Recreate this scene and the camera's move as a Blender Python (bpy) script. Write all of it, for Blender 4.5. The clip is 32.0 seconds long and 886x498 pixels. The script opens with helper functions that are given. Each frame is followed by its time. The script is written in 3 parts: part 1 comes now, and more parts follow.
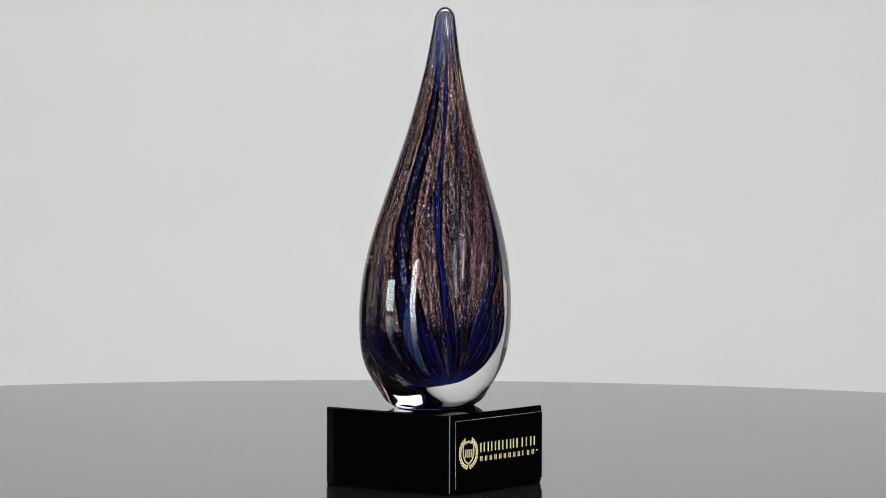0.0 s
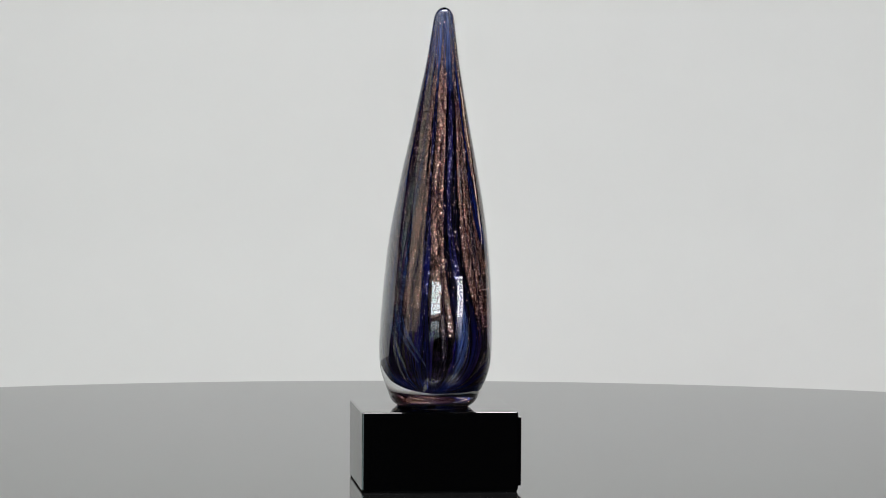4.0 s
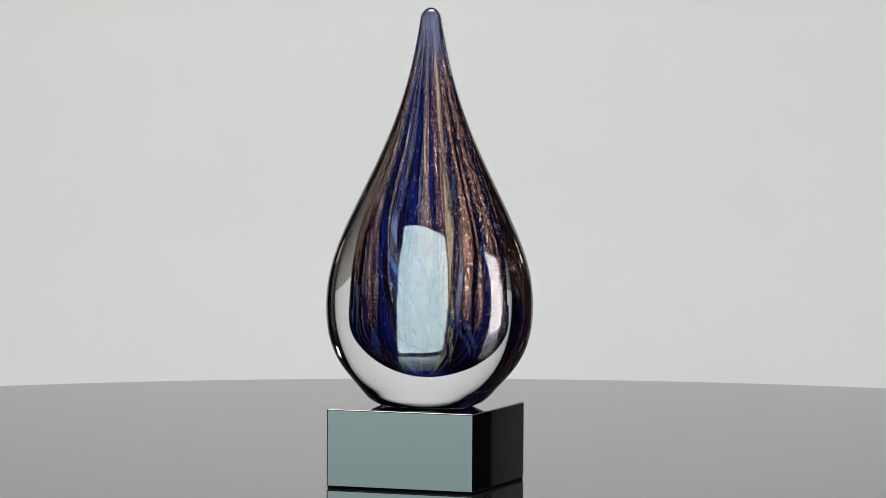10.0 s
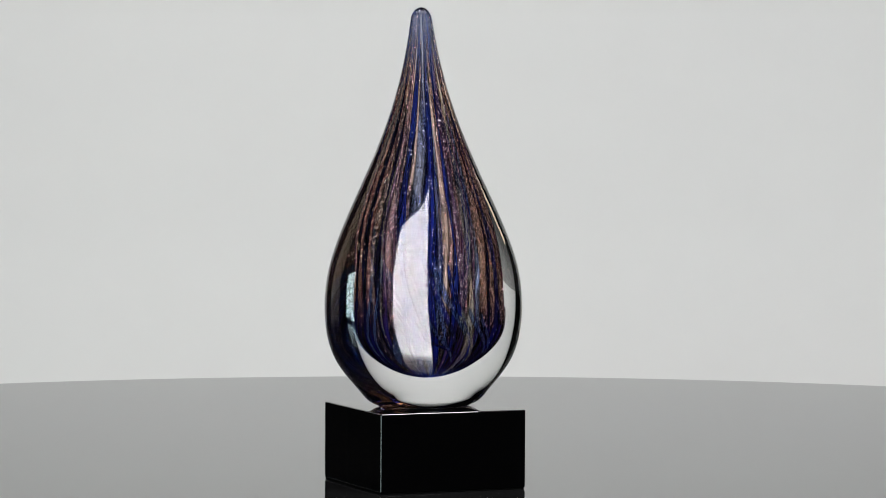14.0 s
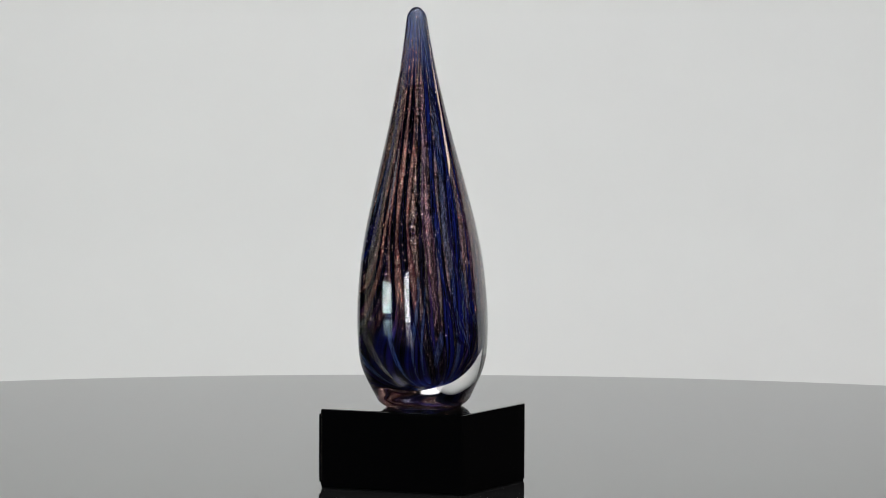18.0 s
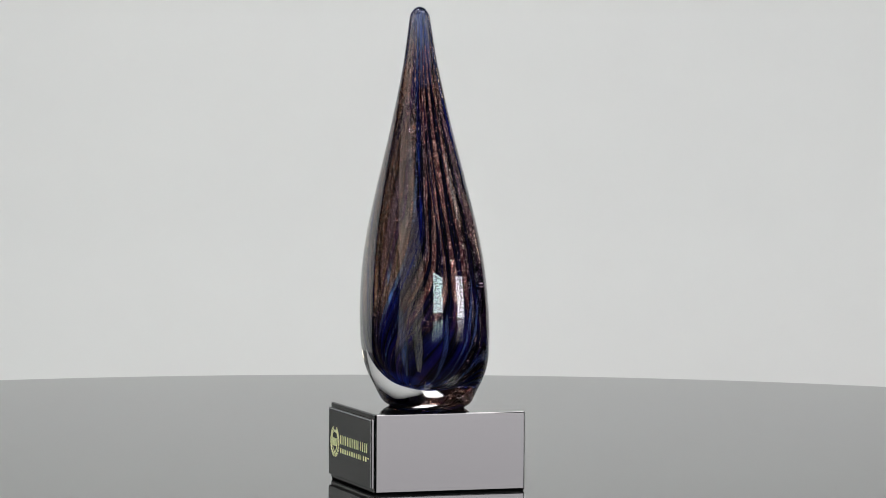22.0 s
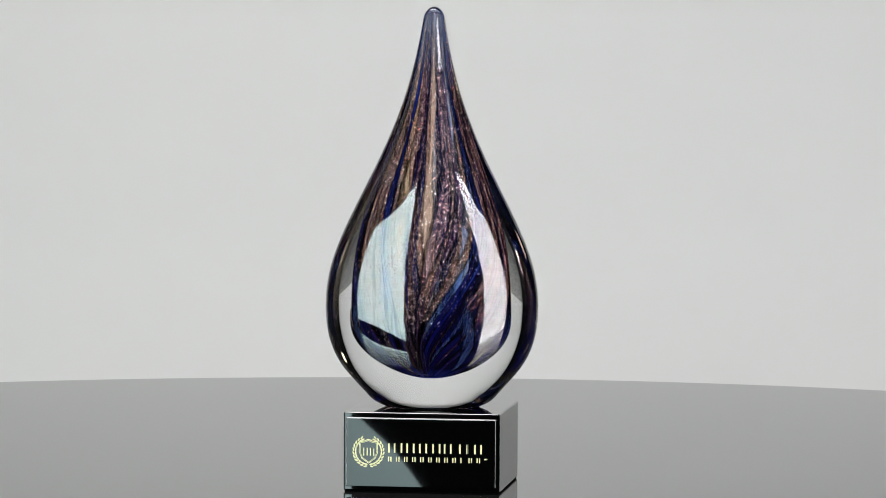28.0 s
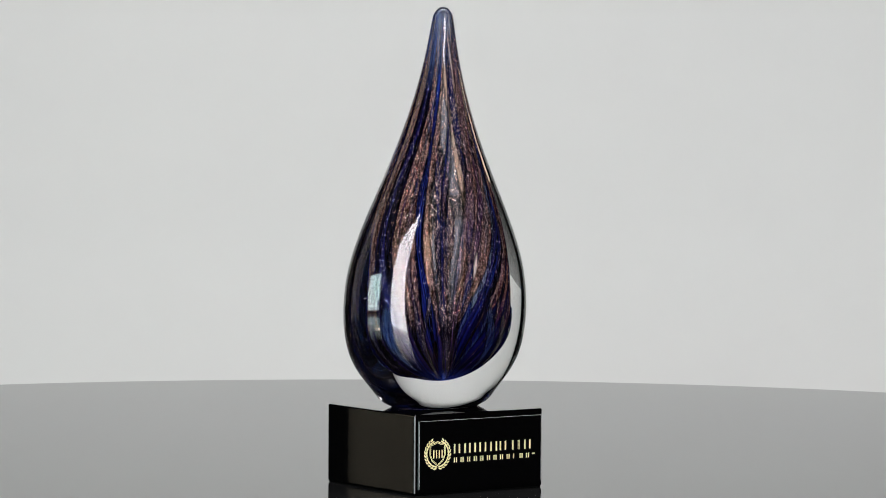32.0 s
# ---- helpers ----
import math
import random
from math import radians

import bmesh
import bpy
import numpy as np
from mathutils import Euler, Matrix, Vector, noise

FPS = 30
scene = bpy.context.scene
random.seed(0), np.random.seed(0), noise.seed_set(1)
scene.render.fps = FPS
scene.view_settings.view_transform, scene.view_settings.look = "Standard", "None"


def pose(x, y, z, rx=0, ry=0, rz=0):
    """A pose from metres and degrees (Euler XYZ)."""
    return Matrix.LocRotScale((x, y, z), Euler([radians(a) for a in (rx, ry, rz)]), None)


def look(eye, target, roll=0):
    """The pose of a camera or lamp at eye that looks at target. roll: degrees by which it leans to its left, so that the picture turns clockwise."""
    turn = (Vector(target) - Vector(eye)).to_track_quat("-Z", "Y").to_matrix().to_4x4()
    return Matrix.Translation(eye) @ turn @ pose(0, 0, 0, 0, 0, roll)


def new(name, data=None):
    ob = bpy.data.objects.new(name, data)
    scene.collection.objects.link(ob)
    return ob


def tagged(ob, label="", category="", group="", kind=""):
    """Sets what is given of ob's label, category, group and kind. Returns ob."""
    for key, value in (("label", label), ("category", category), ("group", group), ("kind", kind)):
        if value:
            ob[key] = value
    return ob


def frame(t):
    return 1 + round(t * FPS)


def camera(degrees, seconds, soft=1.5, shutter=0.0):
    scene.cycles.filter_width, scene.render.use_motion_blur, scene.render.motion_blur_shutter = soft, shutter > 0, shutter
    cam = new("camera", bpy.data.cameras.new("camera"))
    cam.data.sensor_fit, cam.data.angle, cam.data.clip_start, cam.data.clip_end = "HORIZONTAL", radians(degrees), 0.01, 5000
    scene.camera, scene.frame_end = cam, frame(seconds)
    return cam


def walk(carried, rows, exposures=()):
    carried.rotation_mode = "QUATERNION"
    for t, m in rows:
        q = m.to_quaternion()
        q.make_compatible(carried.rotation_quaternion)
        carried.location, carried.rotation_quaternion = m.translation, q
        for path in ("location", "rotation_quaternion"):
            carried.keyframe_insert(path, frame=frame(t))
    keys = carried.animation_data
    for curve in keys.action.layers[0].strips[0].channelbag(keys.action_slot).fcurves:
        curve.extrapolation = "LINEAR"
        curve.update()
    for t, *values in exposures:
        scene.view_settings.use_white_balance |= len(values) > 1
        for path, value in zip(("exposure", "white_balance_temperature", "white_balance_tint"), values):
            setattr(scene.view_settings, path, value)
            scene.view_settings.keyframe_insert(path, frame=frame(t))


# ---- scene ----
# Metres, z up; z = 0 is the top of the turning table, its axis at x = y = 0.
TURN_START, TURN_RATE = -306.89, 10.671          # degrees, degrees a second, counter-clockwise from above


def turn(t):
    return TURN_START + TURN_RATE * t


cam = camera(14.90, 32.0, soft=0.6)
EYE = (0.0, -1.9612, 0.2215)
AIM = (EYE[0] + 3 * math.sin(0.00386), EYE[1] + 3 * math.cos(0.00386), EYE[2] - 3 * math.tan(0.0432))
walk(cam, [(0.0, look(EYE, AIM, 0.295)), (32.0, look(EYE, AIM, 0.295))])

# ---- light ----
world = bpy.data.worlds.new("studio_dark")
world.use_nodes = True
world.node_tree.nodes["Background"].inputs[0].default_value = (0.9, 0.95, 1.0, 1)
world.node_tree.nodes["Background"].inputs[1].default_value = 0.0
scene.world = world
scene.view_settings.exposure = 0.0

PANEL_LEFT = dict(az=31.8, dist=1.80, width=0.855, low=0.0, high=0.66, colour=(0.76, 1.0, 1.01), power=13.5)
PANEL_RIGHT = dict(az=-29.2, dist=1.80, width=0.60, low=-0.12, high=0.82, colour=(1.02, 0.98, 1.02), power=16.8)

PANEL_BACK = dict(az=-125.0, dist=2.0, width=0.22, low=0.54, high=0.76, colour=(1.0, 0.78, 0.56), power=5.5)


def area_lamp(name, eye, target, wide, high, watts, colour):
    data = bpy.data.lights.new(name, "AREA")
    data.shape, data.size, data.size_y, data.energy, data.color = "RECTANGLE", wide, high, watts, colour
    ob = new(name, data)
    ob.matrix_world = look(eye, target)
    return ob


# a strip and a broad soft panel under the ceiling, facing down
area_lamp("ceiling_strip", (0.0, -0.06, 2.50), (0.0, -0.059, 0.0), 2.2, 0.5, 99.0, (0.995, 0.985, 0.982))
area_lamp("ceiling_softbox", (0.0, -0.30, 2.60), (0.0, -0.299, 0.0), 5.4, 1.7, 40.0, (1.0, 0.985, 0.975))
# unseen fill strip added on the floor behind the table to brighten the paper
area_lamp("backdrop_fill", (0.0, 1.0, -0.60), (0.0, 1.866, 0.90), 2.6, 0.2, 8.8, (0.99, 0.985, 1.0))


# ---- materials ----
def material(name, base=(0.5, 0.5, 0.5), rough=0.5, metal=0.0, ior=1.5, transmission=0.0, coat=0.0):
    m = bpy.data.materials.new(name)
    m.use_nodes = True
    p = m.node_tree.nodes["Principled BSDF"]
    p.inputs["Base Color"].default_value = (*base, 1)
    p.inputs["Roughness"].default_value = rough
    p.inputs["Metallic"].default_value = metal
    p.inputs["IOR"].default_value = ior
    p.inputs["Transmission Weight"].default_value = transmission
    p.inputs["Coat Weight"].default_value = coat
    return m, m.node_tree.nodes, m.node_tree.links, p


def mottled(name, base, other, scale, rough, bump=0.0, fine=8.0, gloss=0.5):
    """Two tones mixed by noise at two scales, with a fine relief."""
    m, n, l, p = material(name, base, rough)
    p.inputs["Specular IOR Level"].default_value = gloss
    tc = n.new("ShaderNodeTexCoord")
    big, small = n.new("ShaderNodeTexNoise"), n.new("ShaderNodeTexNoise")
    big.inputs["Scale"].default_value, small.inputs["Scale"].default_value = scale, scale * fine
    small.inputs["Detail"].default_value = 5
    mix, add = n.new("ShaderNodeMix"), n.new("ShaderNodeMath")
    mix.data_type = "RGBA"
    add.operation, add.inputs[1].default_value = "MULTIPLY_ADD", 0.6
    l.new(tc.outputs["Object"], big.inputs["Vector"])
    l.new(tc.outputs["Object"], small.inputs["Vector"])
    l.new(small.outputs["Fac"], add.inputs[0])
    l.new(big.outputs["Fac"], add.inputs[2])
    ramp = n.new("ShaderNodeMapRange")
    ramp.inputs["From Min"].default_value, ramp.inputs["From Max"].default_value = 0.5, 1.1
    l.new(add.outputs[0], ramp.inputs["Value"])
    l.new(ramp.outputs[0], mix.inputs["Factor"])
    mix.inputs["A"].default_value, mix.inputs["B"].default_value = (*base, 1), (*other, 1)
    l.new(mix.outputs["Result"], p.inputs["Base Color"])
    if bump:
        b = n.new("ShaderNodeBump")
        b.inputs["Strength"].default_value, b.inputs["Distance"].default_value = bump, 0.002
        l.new(small.outputs["Fac"], b.inputs["Height"])
        l.new(b.outputs["Normal"], p.inputs["Normal"])
    return m


def swirl(name, low, high, accent, flake, share, clear, tint, rough=0.22, streak=1.0, tip=0.0, foot=0.0):
    """Coloured glass cane: lengthwise streaks of three tones, strewn with small bright metal flakes.
    clear, tint: how much of the cane is see-through glass between the threads, and its tint.
    tip, foot: how far the cane runs out into blue glass at its upper end and turns blue-black at its lower."""
    m, n, l, p = material(name, low, rough)
    p.inputs["Specular IOR Level"].default_value = 0.0       # it is fused to the glass around it

    def math_node(kind, a, b=None, c=None):
        node = n.new("ShaderNodeMath")
        node.operation = kind
        for i, v in enumerate((a, b, c)):
            if v is None:
                continue
            if isinstance(v, (int, float)):
                node.inputs[i].default_value = v
            else:
                l.new(v, node.inputs[i])
        return node.outputs[0]

    def mix(fac, a, b):
        node = n.new("ShaderNodeMix")
        node.data_type = "RGBA"
        for key, v in (("Factor", fac), ("A", a), ("B", b)):
            if isinstance(v, tuple):
                node.inputs[key].default_value = (*v, 1)
            else:
                l.new(v, node.inputs[key])
        return node.outputs["Result"]

    def spread(v, lo, hi, to_lo=0.0, to_hi=1.0):
        node = n.new("ShaderNodeMapRange")
        l.new(v, node.inputs["Value"])
        for key, x in (("From Min", lo), ("From Max", hi), ("To Min", to_lo), ("To Max", to_hi)):
            node.inputs[key].default_value = x
        return node.outputs[0]

    tc, run, across, xyz = n.new("ShaderNodeTexCoord"), n.new("ShaderNodeUVMap"), n.new("ShaderNodeUVMap"), n.new("ShaderNodeSeparateXYZ")
    run.uv_map, across.uv_map = "run", "across"
    l.new(tc.outputs["Object"], xyz.inputs[0])
    # streaks follow the run of the cane
    wave, hair, drift = n.new("ShaderNodeTexNoise"), n.new("ShaderNodeTexNoise"), n.new("ShaderNodeTexNoise")
    for node, scale, detail in ((wave, streak, 3.0), (hair, streak * 3.1, 2.0)):
        node.inputs["Scale"].default_value, node.inputs["Detail"].default_value = scale, detail
        l.new(run.outputs[0], node.inputs["Vector"])
    drift.inputs["Scale"].default_value = 110.0
    l.new(tc.outputs["Object"], drift.inputs["Vector"])
    tone = mix(spread(wave.outputs["Fac"], 0.38, 0.62), low, high)
    tone = mix(spread(hair.outputs["Fac"], 0.50, 0.68, 0.0, 0.75), tone, accent)
    # dark, ragged borders between canes
    cut = n.new("ShaderNodeSeparateXYZ")
    l.new(across.outputs[0], cut.inputs[0])
    edge = math_node("ABSOLUTE", math_node("SUBTRACT", cut.outputs["X"], 0.5))
    edge = math_node("MULTIPLY_ADD", hair.outputs["Fac"], 0.35, edge)
    rim = spread(edge, 0.50, 0.60)
    tone = mix(math_node("MULTIPLY", rim, 0.92), tone, (0.002, 0.0015, 0.008))
    # blue upper end, blue-black lower end
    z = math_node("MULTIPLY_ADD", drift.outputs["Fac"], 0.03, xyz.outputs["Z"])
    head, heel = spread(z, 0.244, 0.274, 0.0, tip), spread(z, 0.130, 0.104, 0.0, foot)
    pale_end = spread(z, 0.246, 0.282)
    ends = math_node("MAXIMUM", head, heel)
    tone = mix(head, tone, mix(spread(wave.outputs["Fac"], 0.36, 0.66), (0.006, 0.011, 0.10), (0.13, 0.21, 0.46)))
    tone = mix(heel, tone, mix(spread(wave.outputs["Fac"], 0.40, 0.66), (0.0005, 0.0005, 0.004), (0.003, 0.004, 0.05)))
    # blue glass underside, its colour brightened for the glow round the neck
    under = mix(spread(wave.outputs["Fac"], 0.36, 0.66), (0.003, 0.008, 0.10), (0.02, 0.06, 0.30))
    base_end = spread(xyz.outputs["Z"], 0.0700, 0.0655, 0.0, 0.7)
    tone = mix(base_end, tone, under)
    # a haze of flakes too fine to part
    dust, grey = n.new("ShaderNodeTexVoronoi"), n.new("ShaderNodeSeparateColor")
    dust.inputs["Scale"].default_value = 1900.0
    l.new(tc.outputs["Object"], dust.inputs["Vector"])
    l.new(dust.outputs["Color"], grey.inputs[0])
    haze = math_node("MULTIPLY", spread(grey.outputs[2], 0.50, 1.0, 0.0, 0.14 * share), math_node("MULTIPLY_ADD", ends, -1.0, 1.0))
    tone = mix(haze, tone, flake)
    # flakes: one dot in each chosen cell
    cells, split = n.new("ShaderNodeTexVoronoi"), n.new("ShaderNodeSeparateColor")
    cells.inputs["Scale"].default_value = FLAKES
    l.new(tc.outputs["Object"], cells.inputs["Vector"])
    l.new(cells.outputs["Color"], split.inputs[0])
    dot = math_node("LESS_THAN", cells.outputs["Distance"], spread(split.outputs[1], 0.0, 1.0, 0.24, 0.57))
    limit = math_node("MULTIPLY_ADD", drift.outputs["Fac"], share * 1.9, share * 0.35)
    limit = math_node("MULTIPLY", limit, math_node("MULTIPLY_ADD", ends, -1.12, 1.0))
    limit = math_node("MULTIPLY", limit, math_node("MULTIPLY_ADD", rim, -0.9, 1.0))
    pick = math_node("MULTIPLY", dot, math_node("LESS_THAN", split.outputs[0], limit))
    shine = math_node("POWER", split.outputs[2], 0.65)
    l.new(mix(pick, tone, mix(shine, tuple(0.34 * c * c for c in flake), flake)), p.inputs["Base Color"])
    bright = math_node("MULTIPLY_ADD", math_node("GREATER_THAN", split.outputs[1], 0.58), 0.7, 0.3)
    l.new(math_node("MULTIPLY", pick, bright), p.inputs["Metallic"])
    geo, sub, tilt, norm = (n.new("ShaderNodeNewGeometry"), n.new("ShaderNodeVectorMath"),
                            n.new("ShaderNodeVectorMath"), n.new("ShaderNodeVectorMath"))
    sub.operation, sub.inputs[1].default_value = "SUBTRACT", (0.5, 0.5, 0.5)
    tilt.operation, norm.operation = "MULTIPLY_ADD", "NORMALIZE"
    l.new(cells.outputs["Color"], sub.inputs[0])
    l.new(sub.outputs[0], tilt.inputs[0])
    wide = n.new("ShaderNodeCombineXYZ")
    for k in range(3):
        l.new(math_node("MULTIPLY", pick, 0.62), wide.inputs[k])
    l.new(wide.outputs[0], tilt.inputs[1])
    l.new(geo.outputs["Normal"], tilt.inputs[2])
    l.new(tilt.outputs[0], norm.inputs[0])
    l.new(norm.outputs[0], p.inputs["Normal"])
    # light passes between the threads, tinted by the glass
    gap, glass, both = n.new("ShaderNodeTexNoise"), n.new("ShaderNodeBsdfTransparent"), n.new("ShaderNodeMixShader")
    gap.inputs["Scale"].default_value, gap.inputs["Detail"].default_value = streak * 1.7, 3.0
    l.new(run.outputs[0], gap.inputs["Vector"])
    pale = mix(spread(wave.outputs["Fac"], 0.40, 0.60), (0.52, 0.64, 0.90), (0.93, 0.91, 0.85))
    l.new(mix(base_end, mix(pale_end, tint, pale), (0.05, 0.20, 0.95)), glass.inputs["Color"])
    through_glass = spread(gap.outputs["Fac"], 0.36, 0.60, 0.75 * clear * clear, clear)
    through_glass = math_node("MULTIPLY", through_glass, math_node("MULTIPLY_ADD", pick, -1.0, 1.0))
    through_glass = math_node("MULTIPLY", through_glass, math_node("MULTIPLY_ADD", rim, -0.6, 1.0))
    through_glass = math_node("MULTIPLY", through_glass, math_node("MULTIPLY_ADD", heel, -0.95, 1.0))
    through_glass = math_node("MAXIMUM", through_glass, math_node("MAXIMUM", math_node("MULTIPLY", base_end, 0.7), math_node("MULTIPLY", pale_end, spread(gap.outputs["Fac"], 0.40, 0.62, 0.15, 0.85))))
    l.new(through_glass, both.inputs[0])
    l.new(p.outputs[0], both.inputs[1])
    l.new(glass.outputs[0], both.inputs[2])
    l.new(both.outputs[0], n["Material Output"].inputs["Surface"])
    return m


FLAKES = 1400.0
GLASS = material("clear_glass", (1, 1, 1), 0.0, ior=1.5, transmission=1.0)[0]
BLACK_CRYSTAL = material("black_crystal", (0.0006, 0.0006, 0.0007), 0.015, ior=1.47)[0]


def plaque_black():
    """Black plate, not quite flat, so that mirrored edges wander."""
    m, n, l, p = material("black_plaque", (0.0008, 0.0008, 0.0009), 0.02, ior=1.40)
    tc, wave, b = n.new("ShaderNodeTexCoord"), n.new("ShaderNodeTexNoise"), n.new("ShaderNodeBump")
    wave.inputs["Scale"].default_value, wave.inputs["Detail"].default_value = 16.0, 0.0
    b.inputs["Strength"].default_value, b.inputs["Distance"].default_value = 1.0, 1.0
    l.new(tc.outputs["Object"], wave.inputs["Vector"])
    xyz, warp, slope, high = n.new("ShaderNodeSeparateXYZ"), n.new("ShaderNodeMath"), n.new("ShaderNodeMath"), n.new("ShaderNodeMath")
    l.new(tc.outputs["Object"], xyz.inputs[0])
    warp.operation, warp.inputs[1].default_value, warp.inputs[2].default_value = "MULTIPLY_ADD", -0.35, 0.020
    slope.operation, high.operation, high.inputs[1].default_value = "MULTIPLY", "MULTIPLY_ADD", 0.0004
    l.new(xyz.outputs["Z"], warp.inputs[0])
    l.new(warp.outputs[0], slope.inputs[0])
    l.new(xyz.outputs["X"], slope.inputs[1])
    l.new(wave.outputs["Fac"], high.inputs[0])
    l.new(slope.outputs[0], high.inputs[2])
    l.new(high.outputs[0], b.inputs["Height"])
    l.new(b.outputs["Normal"], p.inputs["Normal"])
    return m


PLAQUE_BLACK = plaque_black()
GOLD = mottled("gold_fill", (0.80, 0.73, 0.40), (0.68, 0.60, 0.30), 300.0, 0.45)
TABLE_TOP = mottled("grey_gloss_acrylic", (0.006, 0.006, 0.0062), (0.010, 0.010, 0.0102), 2.5, 0.03)
TABLE_TOP.node_tree.nodes["Principled BSDF"].inputs["IOR"].default_value = 1.405
PAPER = mottled("pale_backdrop_paper", (0.605, 0.605, 0.592), (0.58, 0.58, 0.57), 1.1, 0.9)
DARK_WALL = mottled("dark_studio_paint", (0.003, 0.003, 0.003), (0.005, 0.005, 0.005), 1.3, 0.9, bump=0.2, gloss=0.0)
CREAM_CLOTH = mottled("cream_cloth", (0.74, 0.66, 0.50), (0.66, 0.58, 0.44), 3.0, 0.95, bump=0.3, gloss=0.1)
DARK_FLOOR = mottled("dark_studio_floor", (0.012, 0.012, 0.011), (0.02, 0.019, 0.018), 3.0, 0.9, bump=0.2, gloss=0.0)
GAP_BLACK = mottled("gap_black", (0.001, 0.001, 0.001), (0.002, 0.002, 0.002), 200.0, 1.0, gloss=0.0)
PALE_FOOT = mottled("pale_foot_grey", (0.34, 0.33, 0.33), (0.46, 0.45, 0.45), 240.0, 0.7, bump=0.3)
FROSTED = mottled("frosted_edge", (0.26, 0.26, 0.27), (0.36, 0.36, 0.37), 300.0, 0.3)
BLACK_METAL = mottled("black_painted_metal", (0.02, 0.02, 0.02), (0.035, 0.035, 0.035), 40.0, 0.6, gloss=0.1)

SWIRL = {
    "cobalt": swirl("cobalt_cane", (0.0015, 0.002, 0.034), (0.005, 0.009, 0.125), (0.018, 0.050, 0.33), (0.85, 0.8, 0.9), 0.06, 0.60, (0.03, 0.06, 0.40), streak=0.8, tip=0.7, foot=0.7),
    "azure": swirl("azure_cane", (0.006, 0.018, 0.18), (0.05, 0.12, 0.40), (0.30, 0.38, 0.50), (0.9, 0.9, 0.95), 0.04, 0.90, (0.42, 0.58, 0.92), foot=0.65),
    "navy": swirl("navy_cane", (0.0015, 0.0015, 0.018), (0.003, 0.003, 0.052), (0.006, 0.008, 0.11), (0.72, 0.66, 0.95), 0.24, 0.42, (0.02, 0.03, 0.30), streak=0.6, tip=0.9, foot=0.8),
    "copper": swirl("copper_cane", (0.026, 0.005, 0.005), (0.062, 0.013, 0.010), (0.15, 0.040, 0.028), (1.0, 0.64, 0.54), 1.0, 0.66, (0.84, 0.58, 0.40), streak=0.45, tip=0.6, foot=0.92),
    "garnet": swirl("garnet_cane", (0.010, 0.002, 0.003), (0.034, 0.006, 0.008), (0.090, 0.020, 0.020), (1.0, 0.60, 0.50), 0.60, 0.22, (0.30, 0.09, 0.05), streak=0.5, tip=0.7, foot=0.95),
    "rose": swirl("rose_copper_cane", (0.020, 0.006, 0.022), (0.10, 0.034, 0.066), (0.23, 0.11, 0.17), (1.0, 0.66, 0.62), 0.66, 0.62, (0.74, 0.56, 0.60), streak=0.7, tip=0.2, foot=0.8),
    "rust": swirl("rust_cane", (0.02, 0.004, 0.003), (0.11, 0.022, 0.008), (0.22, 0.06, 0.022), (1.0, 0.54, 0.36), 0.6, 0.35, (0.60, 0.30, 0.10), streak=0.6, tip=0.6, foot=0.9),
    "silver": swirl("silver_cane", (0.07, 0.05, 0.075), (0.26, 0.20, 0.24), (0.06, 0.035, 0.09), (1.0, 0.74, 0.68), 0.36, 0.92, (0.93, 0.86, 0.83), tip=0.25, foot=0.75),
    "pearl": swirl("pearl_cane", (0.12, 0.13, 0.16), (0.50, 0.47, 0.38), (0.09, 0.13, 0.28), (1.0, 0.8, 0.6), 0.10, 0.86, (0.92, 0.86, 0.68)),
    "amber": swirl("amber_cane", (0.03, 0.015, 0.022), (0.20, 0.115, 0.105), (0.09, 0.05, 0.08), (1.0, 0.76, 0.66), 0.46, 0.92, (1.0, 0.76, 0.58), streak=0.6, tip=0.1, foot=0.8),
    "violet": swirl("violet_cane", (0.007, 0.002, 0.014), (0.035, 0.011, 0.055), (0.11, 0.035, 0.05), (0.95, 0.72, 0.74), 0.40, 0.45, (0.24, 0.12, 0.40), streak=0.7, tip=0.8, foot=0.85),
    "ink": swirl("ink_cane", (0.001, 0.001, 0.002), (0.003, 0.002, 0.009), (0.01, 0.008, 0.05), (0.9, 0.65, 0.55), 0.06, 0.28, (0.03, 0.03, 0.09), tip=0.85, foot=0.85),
}


# ---- mesh helpers ----
def mesh_of(name, bm, mat, smooth=False):
    me = bpy.data.meshes.new(name)
    bmesh.ops.recalc_face_normals(bm, faces=bm.faces)
    for f in bm.faces:
        f.smooth = smooth
    bm.to_mesh(me)
    bm.free()
    me.materials.append(mat)
    return me


def part(name, bm, mat, parent, label="", smooth=False):
    ob = new(name, mesh_of(name, bm, mat, smooth))
    ob.parent = parent
    if label:
        tagged(ob, label)
    return ob


def block(sx, sy, sz, at=(0, 0, 0), bevel=0.0, segments=1):
    bm = bmesh.new()
    bmesh.ops.create_cube(bm, size=1.0, matrix=Matrix.Translation(at) @ Matrix.Diagonal((sx, sy, sz, 1)))
    if bevel:
        bmesh.ops.bevel(bm, geom=bm.edges[:], offset=bevel, segments=segments, profile=0.5, affect="EDGES")
    return bm


